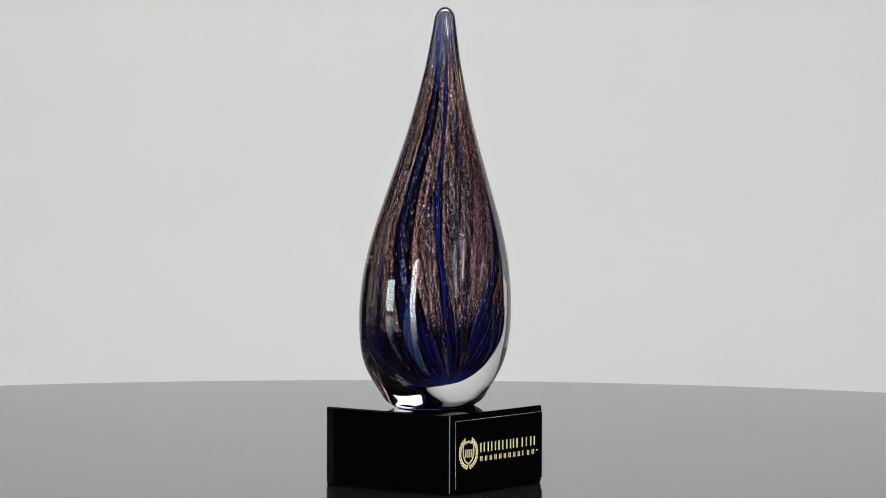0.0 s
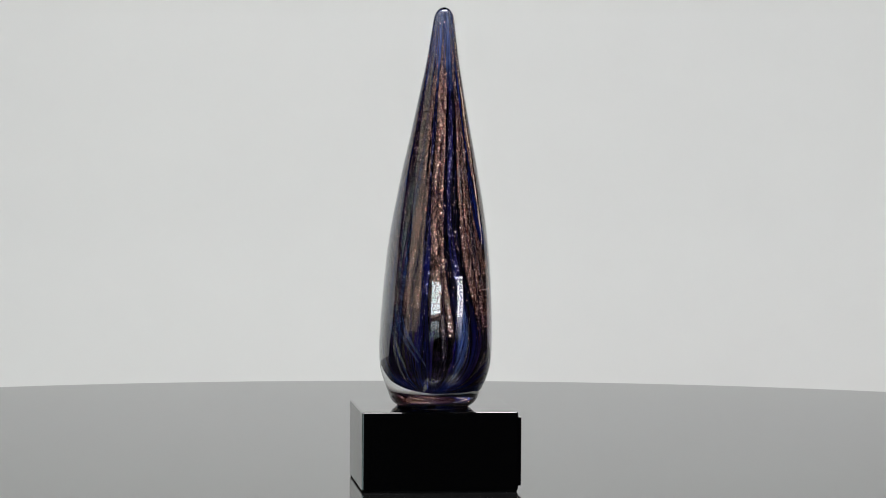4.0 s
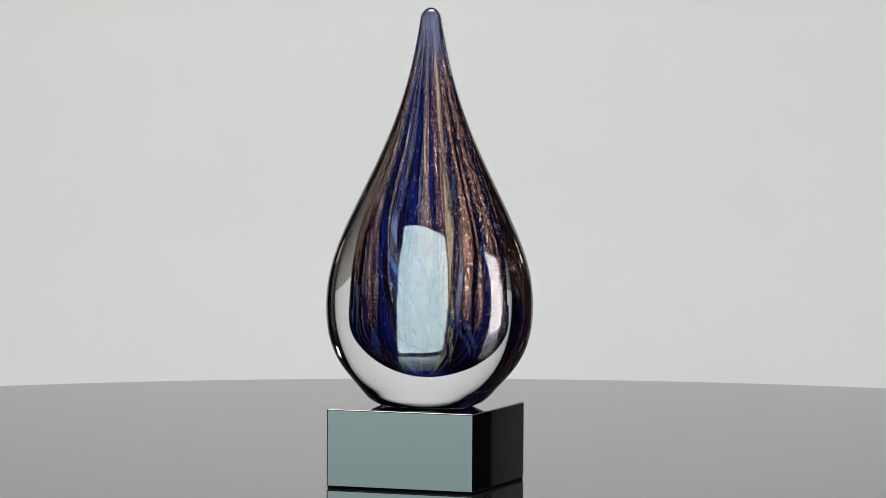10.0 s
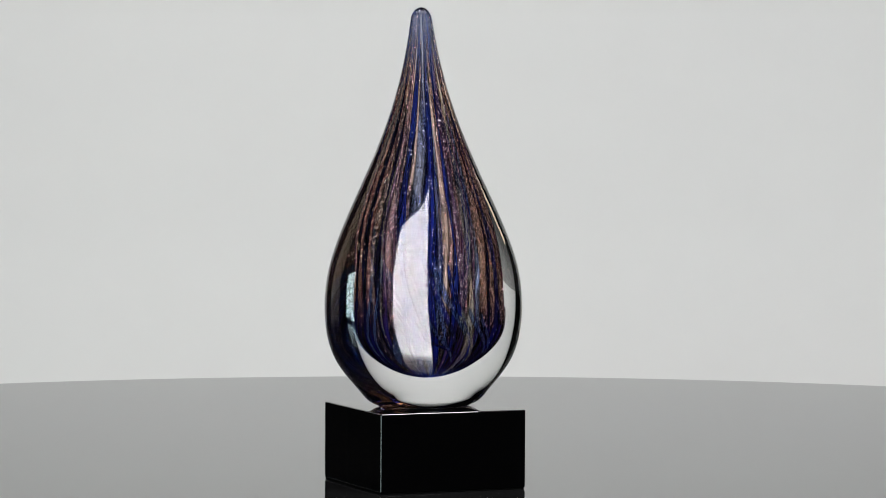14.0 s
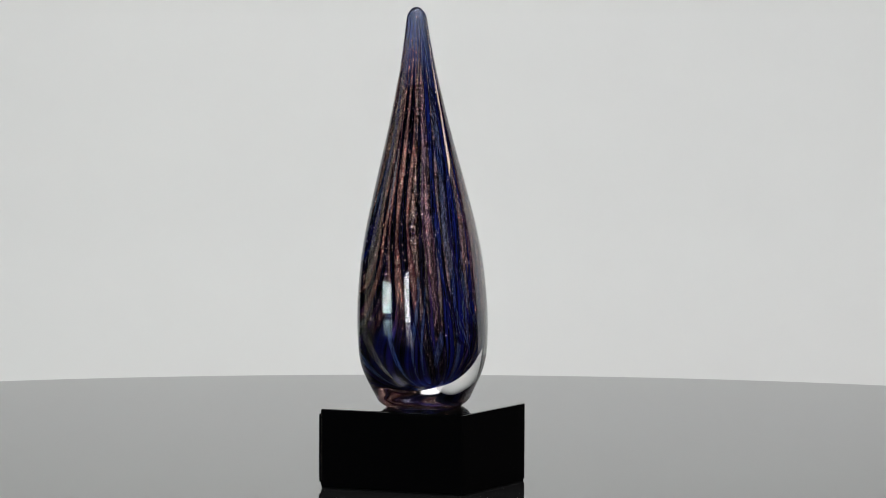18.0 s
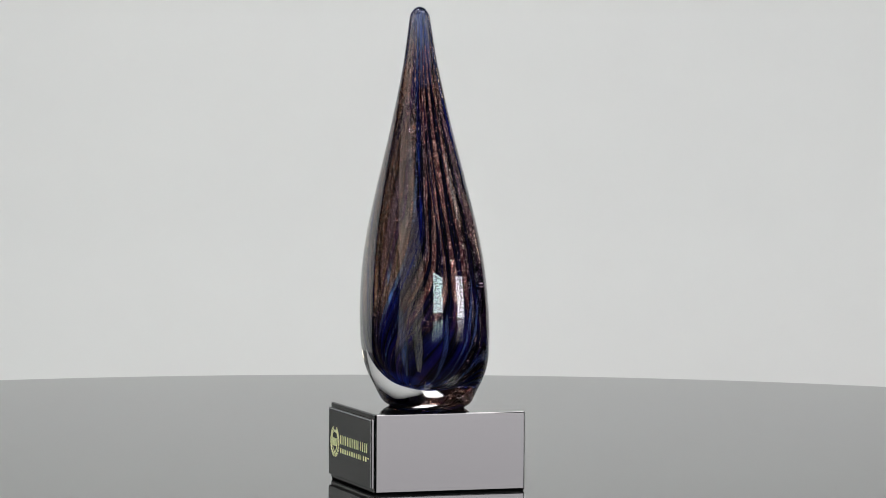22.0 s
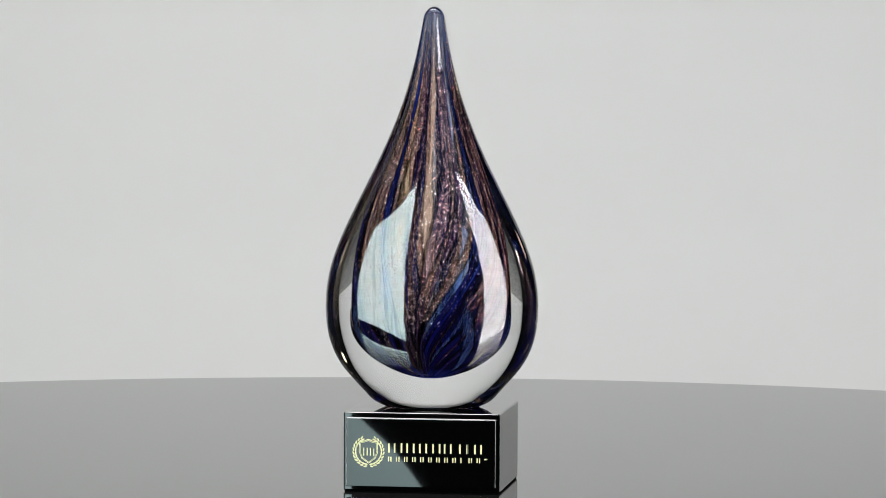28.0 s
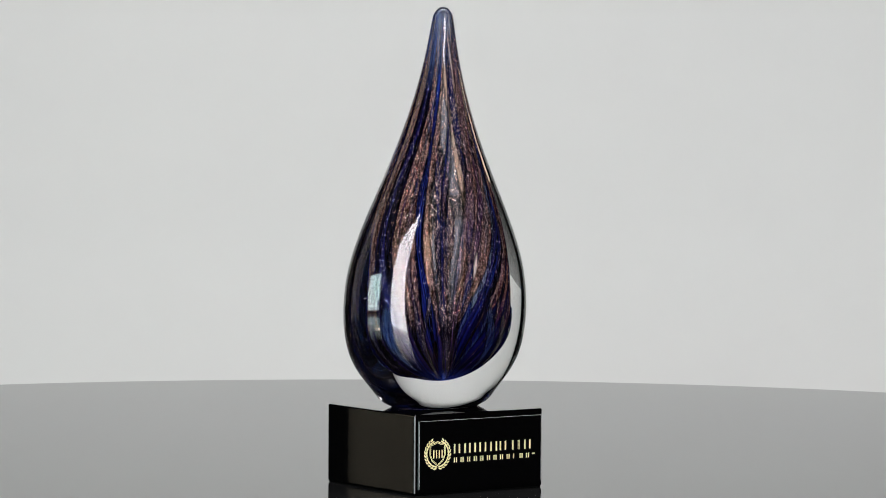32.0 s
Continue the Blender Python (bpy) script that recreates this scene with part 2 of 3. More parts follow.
def spline(knots):
    """A natural cubic through a few (place, value) knots, as a function."""
    x, y = np.array(knots, float).T
    n, h = len(x), np.diff(x)
    a, r = np.eye(n), np.zeros(n)
    for i in range(1, n - 1):
        a[i, i - 1:i + 2] = h[i - 1], 2 * (h[i - 1] + h[i]), h[i]
        r[i] = 6 * ((y[i + 1] - y[i]) / h[i] - (y[i] - y[i - 1]) / h[i - 1])
    m = np.linalg.solve(a, r)

    def value(v):
        i = int(np.clip(np.searchsorted(x, v) - 1, 0, n - 2))
        p, q = x[i + 1] - v, v - x[i]
        return float((m[i] * p ** 3 + m[i + 1] * q ** 3) / (6 * h[i]) + (y[i] / h[i] - m[i] * h[i] / 6) * p
                     + (y[i + 1] / h[i] - m[i + 1] * h[i] / 6) * q)
    return value


def skin(rings, close_ends=True):
    """Joins closed rings of points to one surface."""
    bm = bmesh.new()
    rows = [[bm.verts.new(c) for c in ring] for ring in rings]
    for r0, r1 in zip(rows, rows[1:]):
        for i in range(len(r0)):
            j = (i + 1) % len(r0)
            bm.faces.new((r0[i], r0[j], r1[j], r1[i]))
    if close_ends:
        bm.faces.new(rows[0][::-1])
        bm.faces.new(rows[-1])
    return bm


# ---- the studio ----
def build_studio():
    floor = part("floor", block(6.4, 7.2, 0.1, (0, -0.3, -0.80)), DARK_FLOOR, None)
    tagged(floor, "dark matt studio floor under the turning table", "floor", kind="structure")
    for name, size, at in (("wall_north", (6.4, 0.1, 3.4), (0, 3.35, 0.95)), ("wall_south", (6.4, 0.1, 3.4), (0, -3.95, 0.95)),
                           ("wall_west", (0.1, 7.2, 3.4), (-3.25, -0.3, 0.95)), ("wall_east", (0.1, 7.2, 3.4), (3.25, -0.3, 0.95))):
        w = part(name, block(*size, at), DARK_WALL, None)
        tagged(w, "plain dark painted studio wall", "wall", kind="structure")
    c = part("ceiling", block(6.4, 7.2, 0.1, (0, -0.3, 2.70)), DARK_WALL, None)
    tagged(c, "plain dark painted studio ceiling", "ceiling", kind="structure")
    # the paper hangs behind the table and sweeps forward on the floor
    bm = bmesh.new()
    line = [(2.5, 2.5)] + [(2.5, z) for z in (1.5, 0.8, 0.2, -0.2)]
    line += [(2.5 - 0.5 * (1 - math.cos(a)), -0.2 - 0.53 * math.sin(a)) for a in np.linspace(0.15, math.pi / 2, 10)]
    line += [(1.3, -0.735)]
    cols = np.linspace(-2.1, 2.1, 23)
    rows = [[bm.verts.new((x, y, z)) for x in cols] for y, z in line]
    for r0, r1 in zip(rows, rows[1:]):
        for i in range(len(cols) - 1):
            bm.faces.new((r0[i], r0[i + 1], r1[i + 1], r1[i]))
    bm.normal_update()
    bmesh.ops.solidify(bm, geom=bm.faces[:], thickness=0.003)
    b = part("backdrop", bm, PAPER, None, smooth=True)
    tagged(b, "seamless pale grey paper backdrop hanging behind the table", "backdrop", kind="structure")


# ---- the side curtain ----
def build_curtain():
    """A cream cloth with soft folds that hangs from a rod at one side of the table."""
    curtain = new("curtain")
    tagged(curtain, "cream cloth curtain in soft folds on a black rod", "curtain")
    bm = bmesh.new()
    ys, zs = np.linspace(-0.75, 1.15, 96), np.linspace(-0.72, 2.2, 24)
    rows = [[bm.verts.new((-2.9 + 0.035 * math.sin(y * 17 + 0.8 * math.sin(z * 1.3)) * (1.1 - 0.25 * z) + 0.012 * math.sin(y * 41 + z * 5), y, z)) for y in ys] for z in zs]
    for r0, r1 in zip(rows, rows[1:]):
        for i in range(len(ys) - 1):
            bm.faces.new((r0[i], r0[i + 1], r1[i + 1], r1[i]))
    bm.normal_update()
    bmesh.ops.solidify(bm, geom=bm.faces[:], thickness=0.002)
    part("cloth", bm, CREAM_CLOTH, curtain, smooth=True)
    rod = bmesh.new()
    bmesh.ops.create_cone(rod, cap_ends=True, segments=16, radius1=0.014, radius2=0.014, depth=2.1, matrix=pose(-2.9, 0.2, 2.215, 90))
    part("rod", rod, BLACK_METAL, curtain)
    for y in (-0.8, 1.2):
        part("bracket", block(0.32, 0.02, 0.02, (-3.05, y, 2.215), 0.003), BLACK_METAL, curtain)


# ---- the turning table ----
def build_table():
    table = new("turntable")
    tagged(table, "round glossy grey turntable that carries the trophy", "turntable")
    r, ex, ey = 0.7626, -0.0311, -0.0030
    prof = [(0.0, 0.0), (r - 0.0015, 0.0), (r - 0.0004, -0.0004), (r, -0.0015), (r, -0.0105), (r - 0.0015, -0.012), (0.0, -0.012)]
    bm = bmesh.new()
    loops = []
    for rad, z in prof[1:-1]:
        loops.append([bm.verts.new((ex + rad * math.cos(a), ey + rad * math.sin(a), z)) for a in np.linspace(0, math.tau, 257)[:-1]])
    for l0, l1 in zip(loops, loops[1:]):
        for i in range(256):
            j = (i + 1) % 256
            bm.faces.new((l0[i], l0[j], l1[j], l1[i]))
    bm.faces.new(loops[0])
    bm.faces.new(loops[-1][::-1])
    part("disc", bm, TABLE_TOP, table, "glossy grey acrylic disc")
    bm = bmesh.new()
    bmesh.ops.create_cone(bm, cap_ends=True, segments=48, radius1=0.13, radius2=0.13, depth=0.03, matrix=Matrix.Translation((0, 0, -0.027)))
    part("mount", bm, BLACK_METAL, table)
    stand = part("pedestal", skin([[(r0 * math.cos(a), r0 * math.sin(a), z) for a in np.linspace(0, math.tau, 49)[:-1]]
                 for r0, z in ((0.26, -0.75), (0.26, -0.735), (0.10, -0.71), (0.08, -0.60), (0.08, -0.10), (0.12, -0.06), (0.12, -0.042))]),
                 BLACK_METAL, None, smooth=True)
    tagged(stand, "black metal pedestal under the turntable", "pedestal")
    return table


# ---- the trophy ----
SIDE, BASE_H = 0.0894, 0.0456
PX = 1 / 3059.0                                   # the profiles below are in units of 1/3059 m
TIP = 706.5                                       # height of the glass above the block
LEAN = (0.0007, -0.0057)                          # the tip leans by this much

half_wide = spline([(0, 82), (6, 96), (20, 113), (70, 156), (120, 179), (180, 185.5), (250, 176), (320, 150), (420, 102), (520, 59.5), (620, 31), (686, 19), (720, 14)])
half_deep = spline([(0, 62), (6, 70), (20, 78), (50, 89.5), (80, 96), (120, 96.5), (220, 91), (320, 81.5), (370, 73.6), (420, 65), (470, 55.2), (520, 45.6), (560, 38), (600, 30.5), (650, 23), (686, 18), (720, 14)])


TWIST = radians(4.0)                             # the glass is glued on slightly askew
BELLY = (-0.0008, -0.0008)                        # and swells a little to one side


def placed(x, y, s, z):
    """A point of a level ring, s of the way up the glass, turned, leaned and shifted as the glass is."""
    k = 4 * s ** 0.7 * (1 - s ** 0.7)
    x, y = x * PX, y * PX
    return (x * math.cos(TWIST) - y * math.sin(TWIST) + LEAN[0] * s ** 1.35 + BELLY[0] * k, x * math.sin(TWIST) + y * math.cos(TWIST) + LEAN[1] * s ** 1.35 + BELLY[1] * k, z)


BUMPS = ((2, 0.006, 0.0), (3, 0.012, -0.005), (4, -0.0315, 0.008), (5, -0.0066, 0.0048), (6, 0.010, -0.004), (7, 0.0022, -0.0036), (8, -0.002, 0.0026))


def glass_ring(h, count=192):
    """One elliptical ring of the glass, h units above the block."""
    a, b = half_wide(min(h, 686)), half_deep(min(h, 686))
    if h > 686:
        k = math.sqrt(max(0.0, 1 - ((h - 686) / (TIP - 686)) ** 2))
        a, b = (a - 0.12 * (h - 686)) * k, (b - 0.12 * (h - 686)) * k
    s = h / TIP
    z = BASE_H + 0.00015 + h * PX
    # an ellipse, given by its tangents, with slightly fuller corners and one end a little blunter
    c, ring = max(0.0, a - b), []
    for t in np.linspace(0, math.tau, count + 1)[:-1]:
        p = math.sqrt((a * math.cos(t)) ** 2 + (b * math.sin(t)) ** 2)
        d = (b * b - a * a) * math.sin(t) * math.cos(t) / p + c * sum(k * (v * math.cos(k * t) - u * math.sin(k * t)) for k, u, v in BUMPS)
        p += c * (0.048 + sum(u * math.cos(k * t) + v * math.sin(k * t) for k, u, v in BUMPS))
        ring.append(placed(p * math.cos(t) - d * math.sin(t), p * math.sin(t) + d * math.cos(t), s, z))
    return ring


def smooth_step(x):
    x = min(1.0, max(0.0, x))
    return x * x * (3 - 2 * x)


CORE_LOW, CORE_HIGH = 61.0, 698.0


def core_radii(h):
    """Half width and half depth of the coloured core, h units above the block."""
    v = (h - CORE_LOW) / (CORE_HIGH - CORE_LOW)
    hh = min(max(h, CORE_LOW), 686)
    f = 0.69 + 0.03 * smooth_step((hh - 180) / 160)
    low = math.sqrt(max(0.0, 1 - max(0.0, 1 - (h - CORE_LOW) / 95.0) ** 2.4))
    high = math.sqrt(max(0.0, 1 - max(0.0, 1 - (CORE_HIGH - h) / 14.0) ** 2))
    g = 0.64 + 0.05 * smooth_step((hh - 250) / 350)
    return f * half_wide(hh) * low * high, g * half_deep(hh) * low * high


SEAM = -101.0                                     # where the canes run together low on the lettered side


def cane_angle(deg, h):
    """The angle round the core that a cane started at deg has come to at height h."""
    d = (deg - SEAM + 180) % 360 - 180
    k = smooth_step((400 - h) / 330)
    if d > 0:
        pull = 0.93 * smooth_step((570 - 3.9 * d - h) / 250) * smooth_step((150 - d) / 60) / max(k, 1e-6)
    else:
        pull = 0.65 * math.exp(-(d / 58.0) ** 2)
    e = abs((deg - 90 + 180) % 360 - 180)
    back = ((deg - 90 + 180) % 360 - 180)
    side, far = (deg - 20) % 360 - 180, (deg - 20 + 180) % 360 - 180
    sway = 10.0 * k * math.exp(-(far / 35.0) ** 2) - 15.0 * math.exp(-((h - 320) / 165.0) ** 2 - (side / 48.0) ** 2)
    return deg + sway - d * k * pull - back * 0.42 * math.exp(-(e / 45.0) ** 2) * k + 2.0 * math.sin(h * 0.012 + deg * 0.11) + 1.3 * math.sin(h * 0.031 + deg * 0.43)


def core_point(deg, h, out=0.0):
    a, b = core_radii(h)
    t, s = radians(deg), h / TIP
    return placed(a * (1 + out) * math.cos(t), b * (1 + out) * math.sin(t), s, BASE_H + h * PX)


# (colour, width in degrees) round the core at the belly, counter-clockwise from the lettered side's left edge
CANES = [("ink", 7), ("navy", 10), ("ink", 6), ("copper", 10), ("violet", 1), ("copper", 5), ("silver", 4), ("copper", 6), ("cobalt", 9), ("copper", 7), ("amber", 6), ("navy", 2),
         ("rose", 3), ("amber", 7), ("rose", 5), ("copper", 4), ("violet", 4), ("silver", 6), ("copper", 8), ("azure", 6), ("navy", 4), ("cobalt", 5), ("navy", 3), ("ink", 6),
         ("rose", 7), ("garnet", 5), ("ink", 5), ("garnet", 7), ("ink", 6), ("violet", 5), ("garnet", 6), ("ink", 4), ("garnet", 11), ("ink", 6),
         ("garnet", 7), ("amber", 5), ("ink", 6), ("pearl", 3), ("violet", 4), ("rose", 6), ("violet", 3), ("silver", 5), ("cobalt", 8), ("silver", 5), ("azure", 8), ("cobalt", 9),
         ("azure", 5), ("silver", 5), ("rose", 4), ("cobalt", 6), ("violet", 6), ("rose", 3), ("pearl", 4), ("violet", 3), ("azure", 6), ("copper", 9), ("ink", 4),
         ("copper", 7), ("navy", 9), ("copper", 14), ("violet", 1), ("copper", 8), ("ink", 1)]
BELLY_H = 222.0
# (colour, angle above and below, height above and below, width in degrees) of the loose wisps over the canes
# the pearl ones stand in for backlit holes, their paleness put into the colour
LETTERED_WISPS = (("azure", -62, -90, 190, 80, 6), ("copper", -86, -98, 300, 110, 3), ("ink", -60, -88, 210, 90, 6), ("rose", -48, -80, 190, 80, 4),
                  ("azure", -60, -50, 174, 72, 14), ("pearl", -40, -32, 160, 80, 12), ("copper", -62, -84, 330, 190, 5))
BACK_WISPS = (("navy", 70, 104, 345, 105, 6), ("ink", 58, 78, 290, 120, 4), ("ink", 74, 112, 128, 92, 6), ("cobalt", 96, 122, 250, 90, 5),
              ("azure", 84, 93, 270, 108, 5), ("azure", 74, 106, 182, 82, 6), ("azure", 52, 38, 138, 82, 13), ("azure", 88, 110, 240, 130, 6))
SIDE_WISPS = (("azure", -8, -5, 172, 64, 8), ("azure", 26, 11, 232, 72, 5), ("azure", 34, 20, 218, 74, 4), ("pearl", 106, 128, 172, 84, 9),
              ("azure", 114, 148, 174, 92, 6), ("azure", 126, 156, 164, 90, 6), ("silver", 172, 182, 172, 84, 7), ("azure", 197, 203, 180, 76, 16),
              ("silver", 204, 207, 166, 92, 3), ("silver", 242, 230, 226, 100, 4), ("rust", 244, 238, 122, 66, 6))


def cane_start(mid):
    """The angle at the tip of the cane that passes the angle mid at the belly."""
    d = np.arange(-260.0, 260.0, 0.5)
    return float(np.interp(mid, np.maximum.accumulate([cane_angle(v, BELLY_H) for v in d]), d))


def build_trophy():
    trophy = new("art_glass_trophy")
    tagged(trophy, "teardrop art glass trophy, cobalt and copper swirls, black block", "trophy")
    # block with narrow polished chamfers
    base = part("base", block(SIDE, SIDE, BASE_H - 0.0008, (0, 0, BASE_H / 2 + 0.0004), 0.0008, 3), BLACK_CRYSTAL, trophy, "polished black crystal block")
    # black sheet added to keep light out of the gap under the block
    part("gap_filler", block(SIDE - 0.0012, SIDE - 0.0012, 0.0007, (0, 0, 0.0004)), GAP_BLACK, trophy, "black filler sheet added in the gap under the block")
    # clear casing
    hs = sorted(set(list(np.linspace(0, 40, 14)) + list(np.linspace(40, 686, 240)) + [686 + (TIP - 686) * math.sin(a) for a in np.linspace(0, 1.5, 12)]))
    part("glass_body", skin([glass_ring(h) for h in hs]), GLASS, trophy, "thick clear glass casing", smooth=True)
    # pale disc added under the glass so that the dark neck reads lighter
    part("foot_disc", skin([[(0.93 * x, 0.93 * y, z) for x, y, _ in glass_ring(0.0)] for z in (BASE_H + 0.00002, BASE_H + 0.0001)]), PALE_FOOT, trophy, "pale disc added under the glass to lighten its foot")
    # coloured core
    heights = [CORE_LOW + 0.4 + (CORE_HIGH - CORE_LOW - 0.8) * (0.5 - 0.5 * math.cos(math.pi * (i / 56) ** 0.9)) for i in range(57)]
    total = sum(w for _, w in CANES)
    starts = [cane_start(-180.0 + 360.0 * sum(w for _, w in CANES[:i]) / total) for i in range(len(CANES))]
    starts.append(starts[0] + 360.0)
    for i, (colour, _) in enumerate(CANES):
        at, w = starts[i], starts[i + 1] - starts[i]
        bm = bmesh.new()
        run, across = bm.loops.layers.uv.new("run"), bm.loops.layers.uv.new("across")
        grid, place = [], {}
        for h in heights:
            row = []
            for u in np.linspace(0, 1, 7):
                v = bm.verts.new(core_point(cane_angle(at + u * w, h), h, 0.028 * math.sin(math.pi * u)))
                place[v] = (at + u * w, u, h)
                row.append(v)
            grid.append(row)
        for r0, r1 in zip(grid, grid[1:]):
            for i in range(6):
                f = bm.faces.new((r0[i], r0[i + 1], r1[i + 1], r1[i]))
                for c in f.loops:
                    deg, u, h = place[c.vert]
                    c[run].uv, c[across].uv = (deg * 0.55, h * 0.006), (u, h / TIP)
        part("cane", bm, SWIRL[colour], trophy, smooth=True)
    # loose wisps that cross the canes, and the pearl stand-ins for holes
    for colour, d0, d1, h0, h1, wide in LETTERED_WISPS + BACK_WISPS + SIDE_WISPS:
        bm = bmesh.new()
        run, across = bm.loops.layers.uv.new("run"), bm.loops.layers.uv.new("across")
        grid, place = [], {}
        for i in range(25):
            q = i / 24
            h, deg = h0 + (h1 - h0) * q, d0 + (d1 - d0) * q * q * (1.6 - 0.6 * q)
            w = wide * math.sin(math.pi * (0.04 + 0.92 * q)) ** 0.5
            row = []
            for u in np.linspace(0, 1, 6):
                v = bm.verts.new(core_point(deg + (u - 0.5) * w, h, 0.026 + 0.022 * math.sin(math.pi * u)))
                place[v] = (deg * 2 + (u - 0.5) * w * 1.3, u, h)
                row.append(v)
            grid.append(row)
        for r0, r1 in zip(grid, grid[1:]):
            for i in range(5):
                f = bm.faces.new((r0[i], r0[i + 1], r1[i + 1], r1[i]))
                for c in f.loops:
                    deg, u, h = place[c.vert]
                    c[run].uv, c[across].uv = (deg * 0.55, h * 0.006), (u, h / TIP)
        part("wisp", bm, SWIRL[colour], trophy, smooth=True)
    return trophy, base


def build_plaque(trophy):
    """The lettered plate on one face of the block; crest and words as plain gold shapes."""
    w, h, d = 0.0862, 0.0394, 0.0018
    y = -SIDE / 2 - d / 2 - 0.0001
    plaque = part("plaque", block(w, d, h, (0, y, BASE_H / 2 + 0.0002), 0.0004), PLAQUE_BLACK, trophy, "black plate with gold crest and lettering bars")
    face = -SIDE / 2 - d - 0.0002
    u = 0.0838 / 790.0

    def at(px, py):
        return ((px - 435) * u, face, BASE_H / 2 + 0.0002 - (py - 272) * u)

    def bar(name, x0, y0, x1, y1):
        c = at((x0 + x1) / 2, (y0 + y1) / 2)
        part(name, block((x1 - x0) * u, 0.0002, (y1 - y0) * u, c), GOLD, plaque)

    for x0, x1 in ((258, 298), (326, 366), (392, 434), (460, 506), (532, 568), (592, 650), (680, 690), (722, 764)):
        q = min(9, 0.3 * (x1 - x0))
        bar("lettering_bar", x0, 222, x0 + q, 272)
        bar("lettering_bar", x1 - q, 222, x1, 272)
    for i in range(12):
        x0 = 258 + i * 43.4
        bar("lettering_bar", x0, 294, x0 + 6, 320)
        if i != 9:
            bar("lettering_bar", x0 + 13, 294, x0 + 19, 320)
    bar("lettering_bar", 776, 296, 794, 303)
    # thin frosted line round the plate
    bm = bmesh.new()
    for sx, sz, at_x, at_z in ((w - 0.001, 0.0002, 0, h / 2 - 0.0006), 
                               (0.0002, h - 0.0015, -w / 2 + 0.0006, 0), (0.0002, h - 0.0015, w / 2 - 0.0006, 0)):
        bmesh.ops.create_cube(bm, size=1.0, matrix=Matrix.Translation((at_x, face + 0.0001, BASE_H / 2 + 0.0002 + at_z)) @ Matrix.Diagonal((sx, 0.0003, sz, 1)))
    part("border", bm, FROSTED, plaque, "thin frosted line round the plate")
    # laurel wreath
    for side in (-1, 1):
        for i in range(11):
            a = radians(-78 + i * 14.2)
            for inner in (0, 1):
                bm = bmesh.new()
                r = 70 if inner else 82
                cx, cy = 152 + side * r * math.cos(a), 268 - r * math.sin(a)
                lean_a = a + (0.55 if inner == 0 else 1.0) 
                vs = []
                for k in range(8):
                    t = k / 8 * math.tau
                    lx, ly = 11 * math.cos(t), 4.6 * math.sin(t)
                    ca, sa = math.cos(lean_a + 0.6), math.sin(lean_a + 0.6)
                    q = at(cx + side * (lx * ca - ly * sa), cy - (lx * sa + ly * ca))
                    vs.append(bm.verts.new(q))
                f = bm.faces.new(vs)
                g = bmesh.ops.extrude_face_region(bm, geom=[f])
                bmesh.ops.translate(bm, verts=[v for v in g["geom"] if isinstance(v, bmesh.types.BMVert)], vec=(0, 0.00015, 0))
                part("laurel_leaf", bm, GOLD, plaque)
    # shield outline
    outline = [(-50, -52), (-22, -58), (0, -68), (22, -58), (50, -52), (52, 5), (38, 38), (0, 66), (-38, 38), (-52, 5)]
    for k, wide in ((1.0, 0.93), (0.88, 0.84)):
        bm = bmesh.new()
        o = [bm.verts.new(at(152 + k * x, 268 + k * z)) for x, z in outline]
        i_ = [bm.verts.new(at(152 + wide * x, 268 + wide * z)) for x, z in outline]
        for a in range(10):
            b = (a + 1) % 10
            bm.faces.new((o[a], o[b], i_[b], i_[a]))
        g = bmesh.ops.extrude_face_region(bm, geom=bm.faces[:])
        bmesh.ops.translate(bm, verts=[v for v in g["geom"] if isinstance(v, bmesh.types.BMVert)], vec=(0, 0.00015, 0))
        part("shield_outline", bm, GOLD, plaque)
    for x0 in (124, 142, 160, 178):
        bar("crest_bar", x0, 248, x0 + 6, 292)


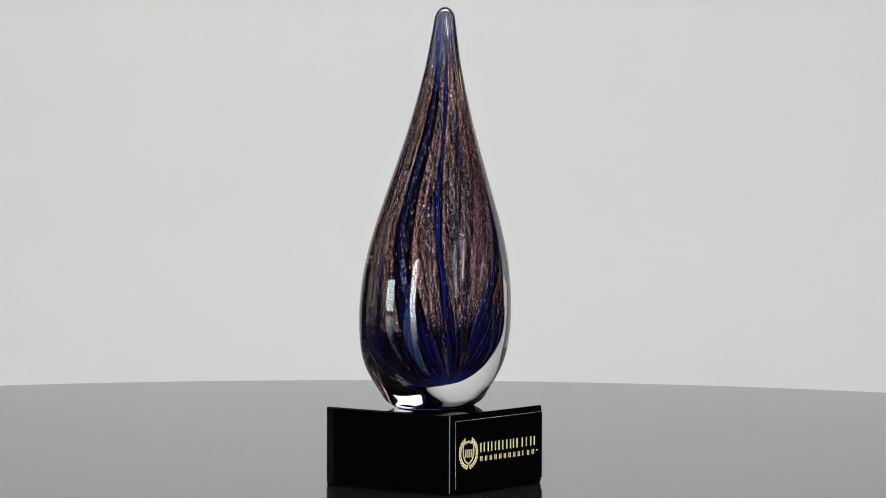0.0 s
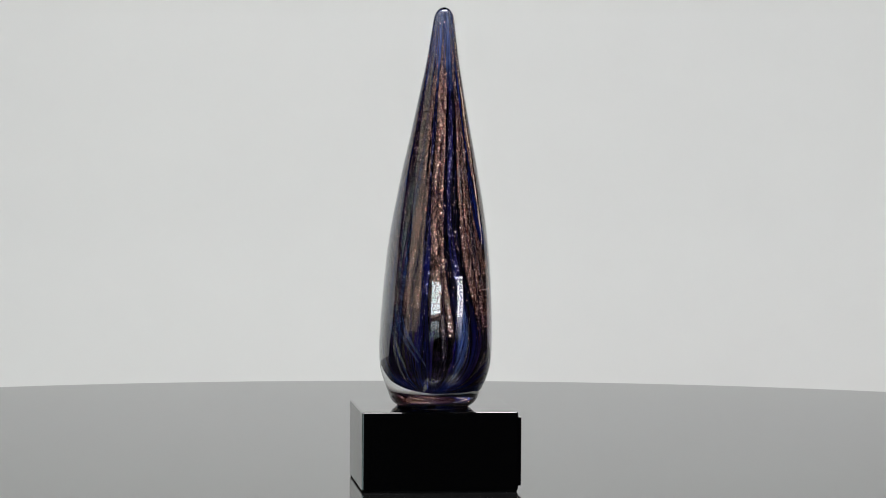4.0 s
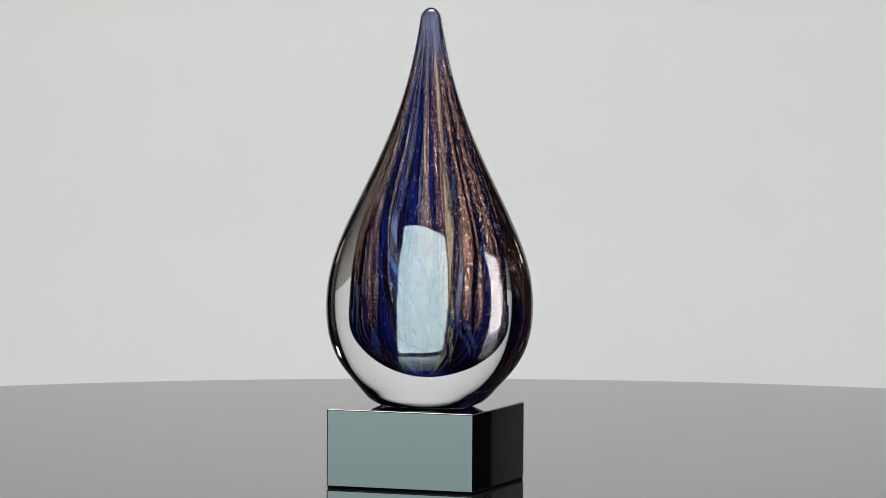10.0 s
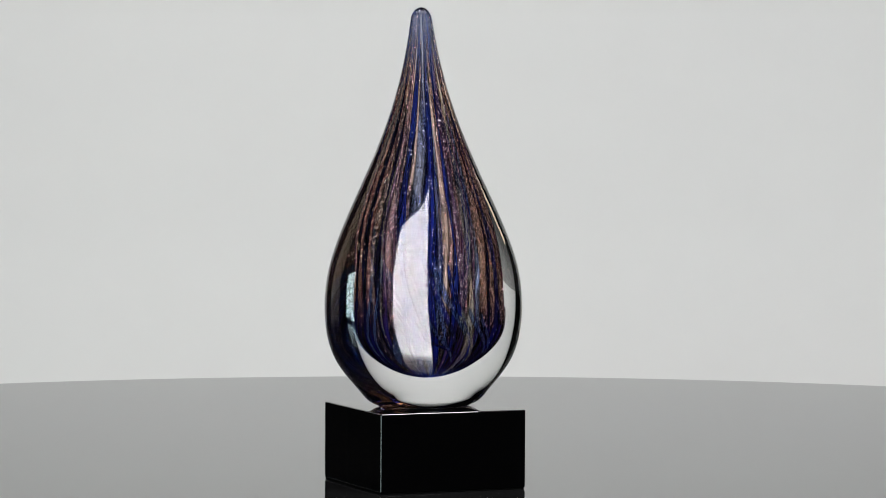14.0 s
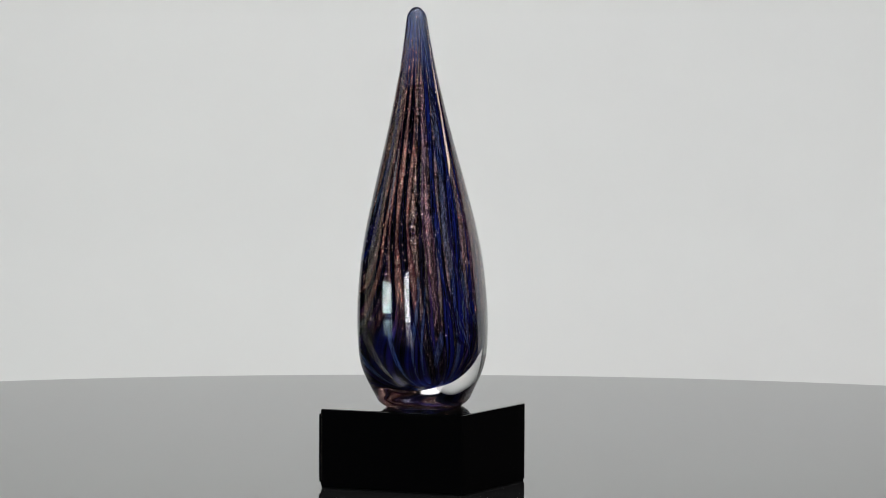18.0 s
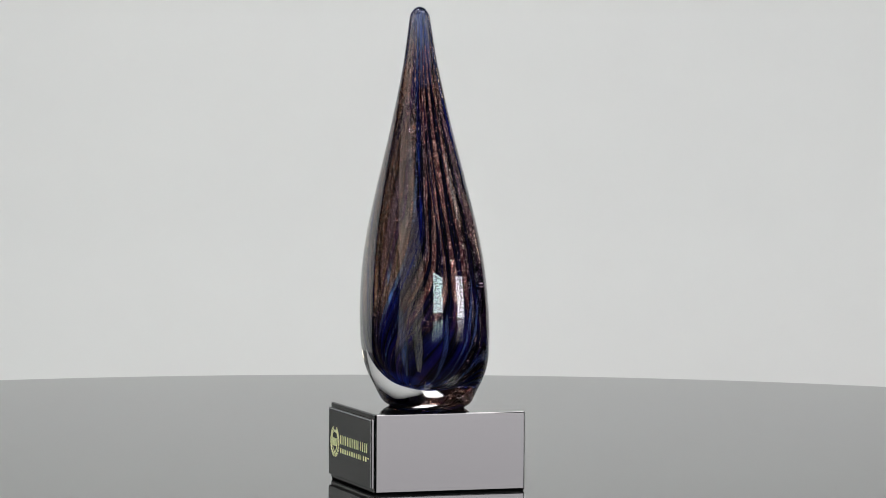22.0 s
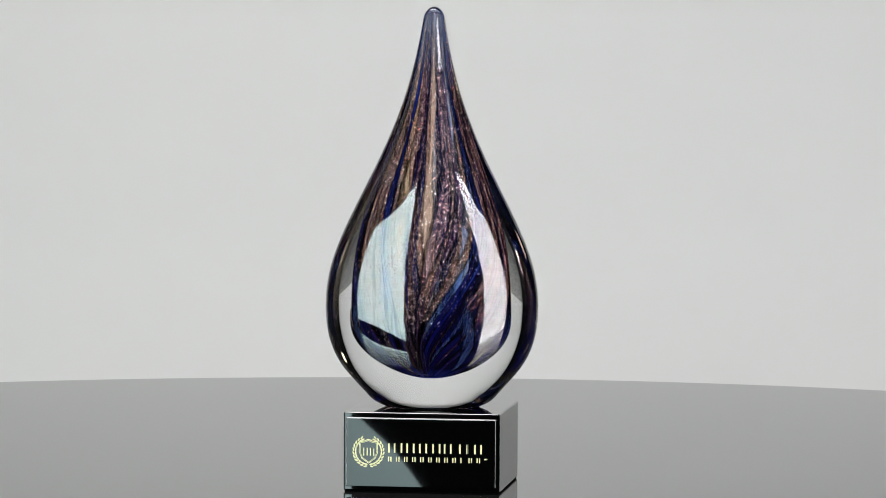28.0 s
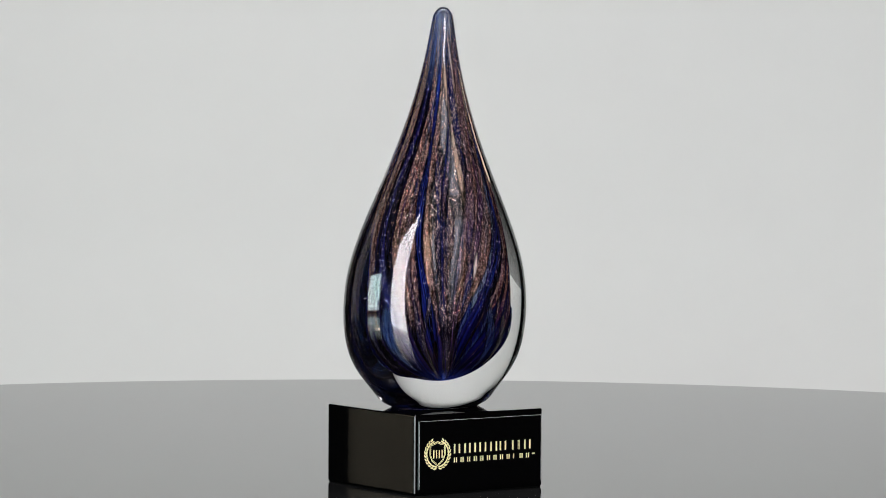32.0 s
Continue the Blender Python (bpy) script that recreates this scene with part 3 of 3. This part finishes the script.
# ---- the light boxes round the table ----
def build_softbox(spec):
    box = new("softbox")
    a = radians(-90 - spec["az"])
    mid = (spec["low"] + spec["high"]) / 2
    w, h = spec["width"], spec["high"] - spec["low"]
    box.matrix_world = pose(spec["dist"] * math.cos(a), spec["dist"] * math.sin(a), -0.75, 0, 0, math.degrees(a) - 90)
    zc = mid + 0.75
    tagged(box, "black softbox with a glowing white diffuser on a stand", "softbox", "softboxes round the table")
    m = bpy.data.materials.new("diffuser_glow")
    m.use_nodes = True
    n, l = m.node_tree.nodes, m.node_tree.links
    n.remove(n["Principled BSDF"])
    e = n.new("ShaderNodeEmission")
    e.inputs["Color"].default_value, e.inputs["Strength"].default_value = (*spec["colour"], 1), spec["power"]
    l.new(e.outputs[0], n["Material Output"].inputs["Surface"])
    # local +y points away from the table
    part("diffuser", block(w, 0.004, h, (0, 0.002, zc)), m, box, "white glowing cloth")
    for name, size, at in (("rim", (w + 0.03, 0.03, 0.014), (0, 0.012, zc + h / 2 + 0.008)), ("rim", (w + 0.03, 0.03, 0.014), (0, 0.012, zc - h / 2 - 0.008)),
                           ("rim", (0.014, 0.03, h), (-w / 2 - 0.008, 0.012, zc)), ("rim", (0.014, 0.03, h), (w / 2 + 0.008, 0.012, zc))):
        part(name, block(*size, at, 0.002), BLACK_METAL, box)
    part("shell", skin([[(x * w / 2 * k, y, zc + z * h / 2 * k) for x, z in ((-1, -1), (1, -1), (1, 1), (-1, 1))] for k, y in ((1.0, 0.03), (0.75, 0.14), (0.25, 0.28))]),
         BLACK_METAL, box, "black cloth shell")
    part("pole", block(0.03, 0.03, zc - 0.02, (0, 0.30, zc / 2 + 0.01), 0.004), BLACK_METAL, box)
    part("foot", block(0.5, 0.04, 0.02, (0, 0.30, 0.01), 0.003), BLACK_METAL, box)
    part("foot", block(0.04, 0.5, 0.02, (0, 0.36, 0.032), 0.003), BLACK_METAL, box)


build_studio()
build_curtain()
table = build_table()
trophy, base = build_trophy()
build_plaque(trophy)
build_softbox(PANEL_LEFT)
build_softbox(PANEL_RIGHT)
build_softbox(PANEL_BACK)


def motions():
    """Table and trophy turn together at a steady rate."""
    seat = pose(0.0023, -0.0022, 0)
    times = [float(i) for i in range(33)]
    walk(table, [(t, pose(0, 0, 0, 0, 0, turn(t))) for t in times])
    walk(trophy, [(t, pose(0, 0, 0, 0, 0, turn(t)) @ seat) for t in times])


motions()
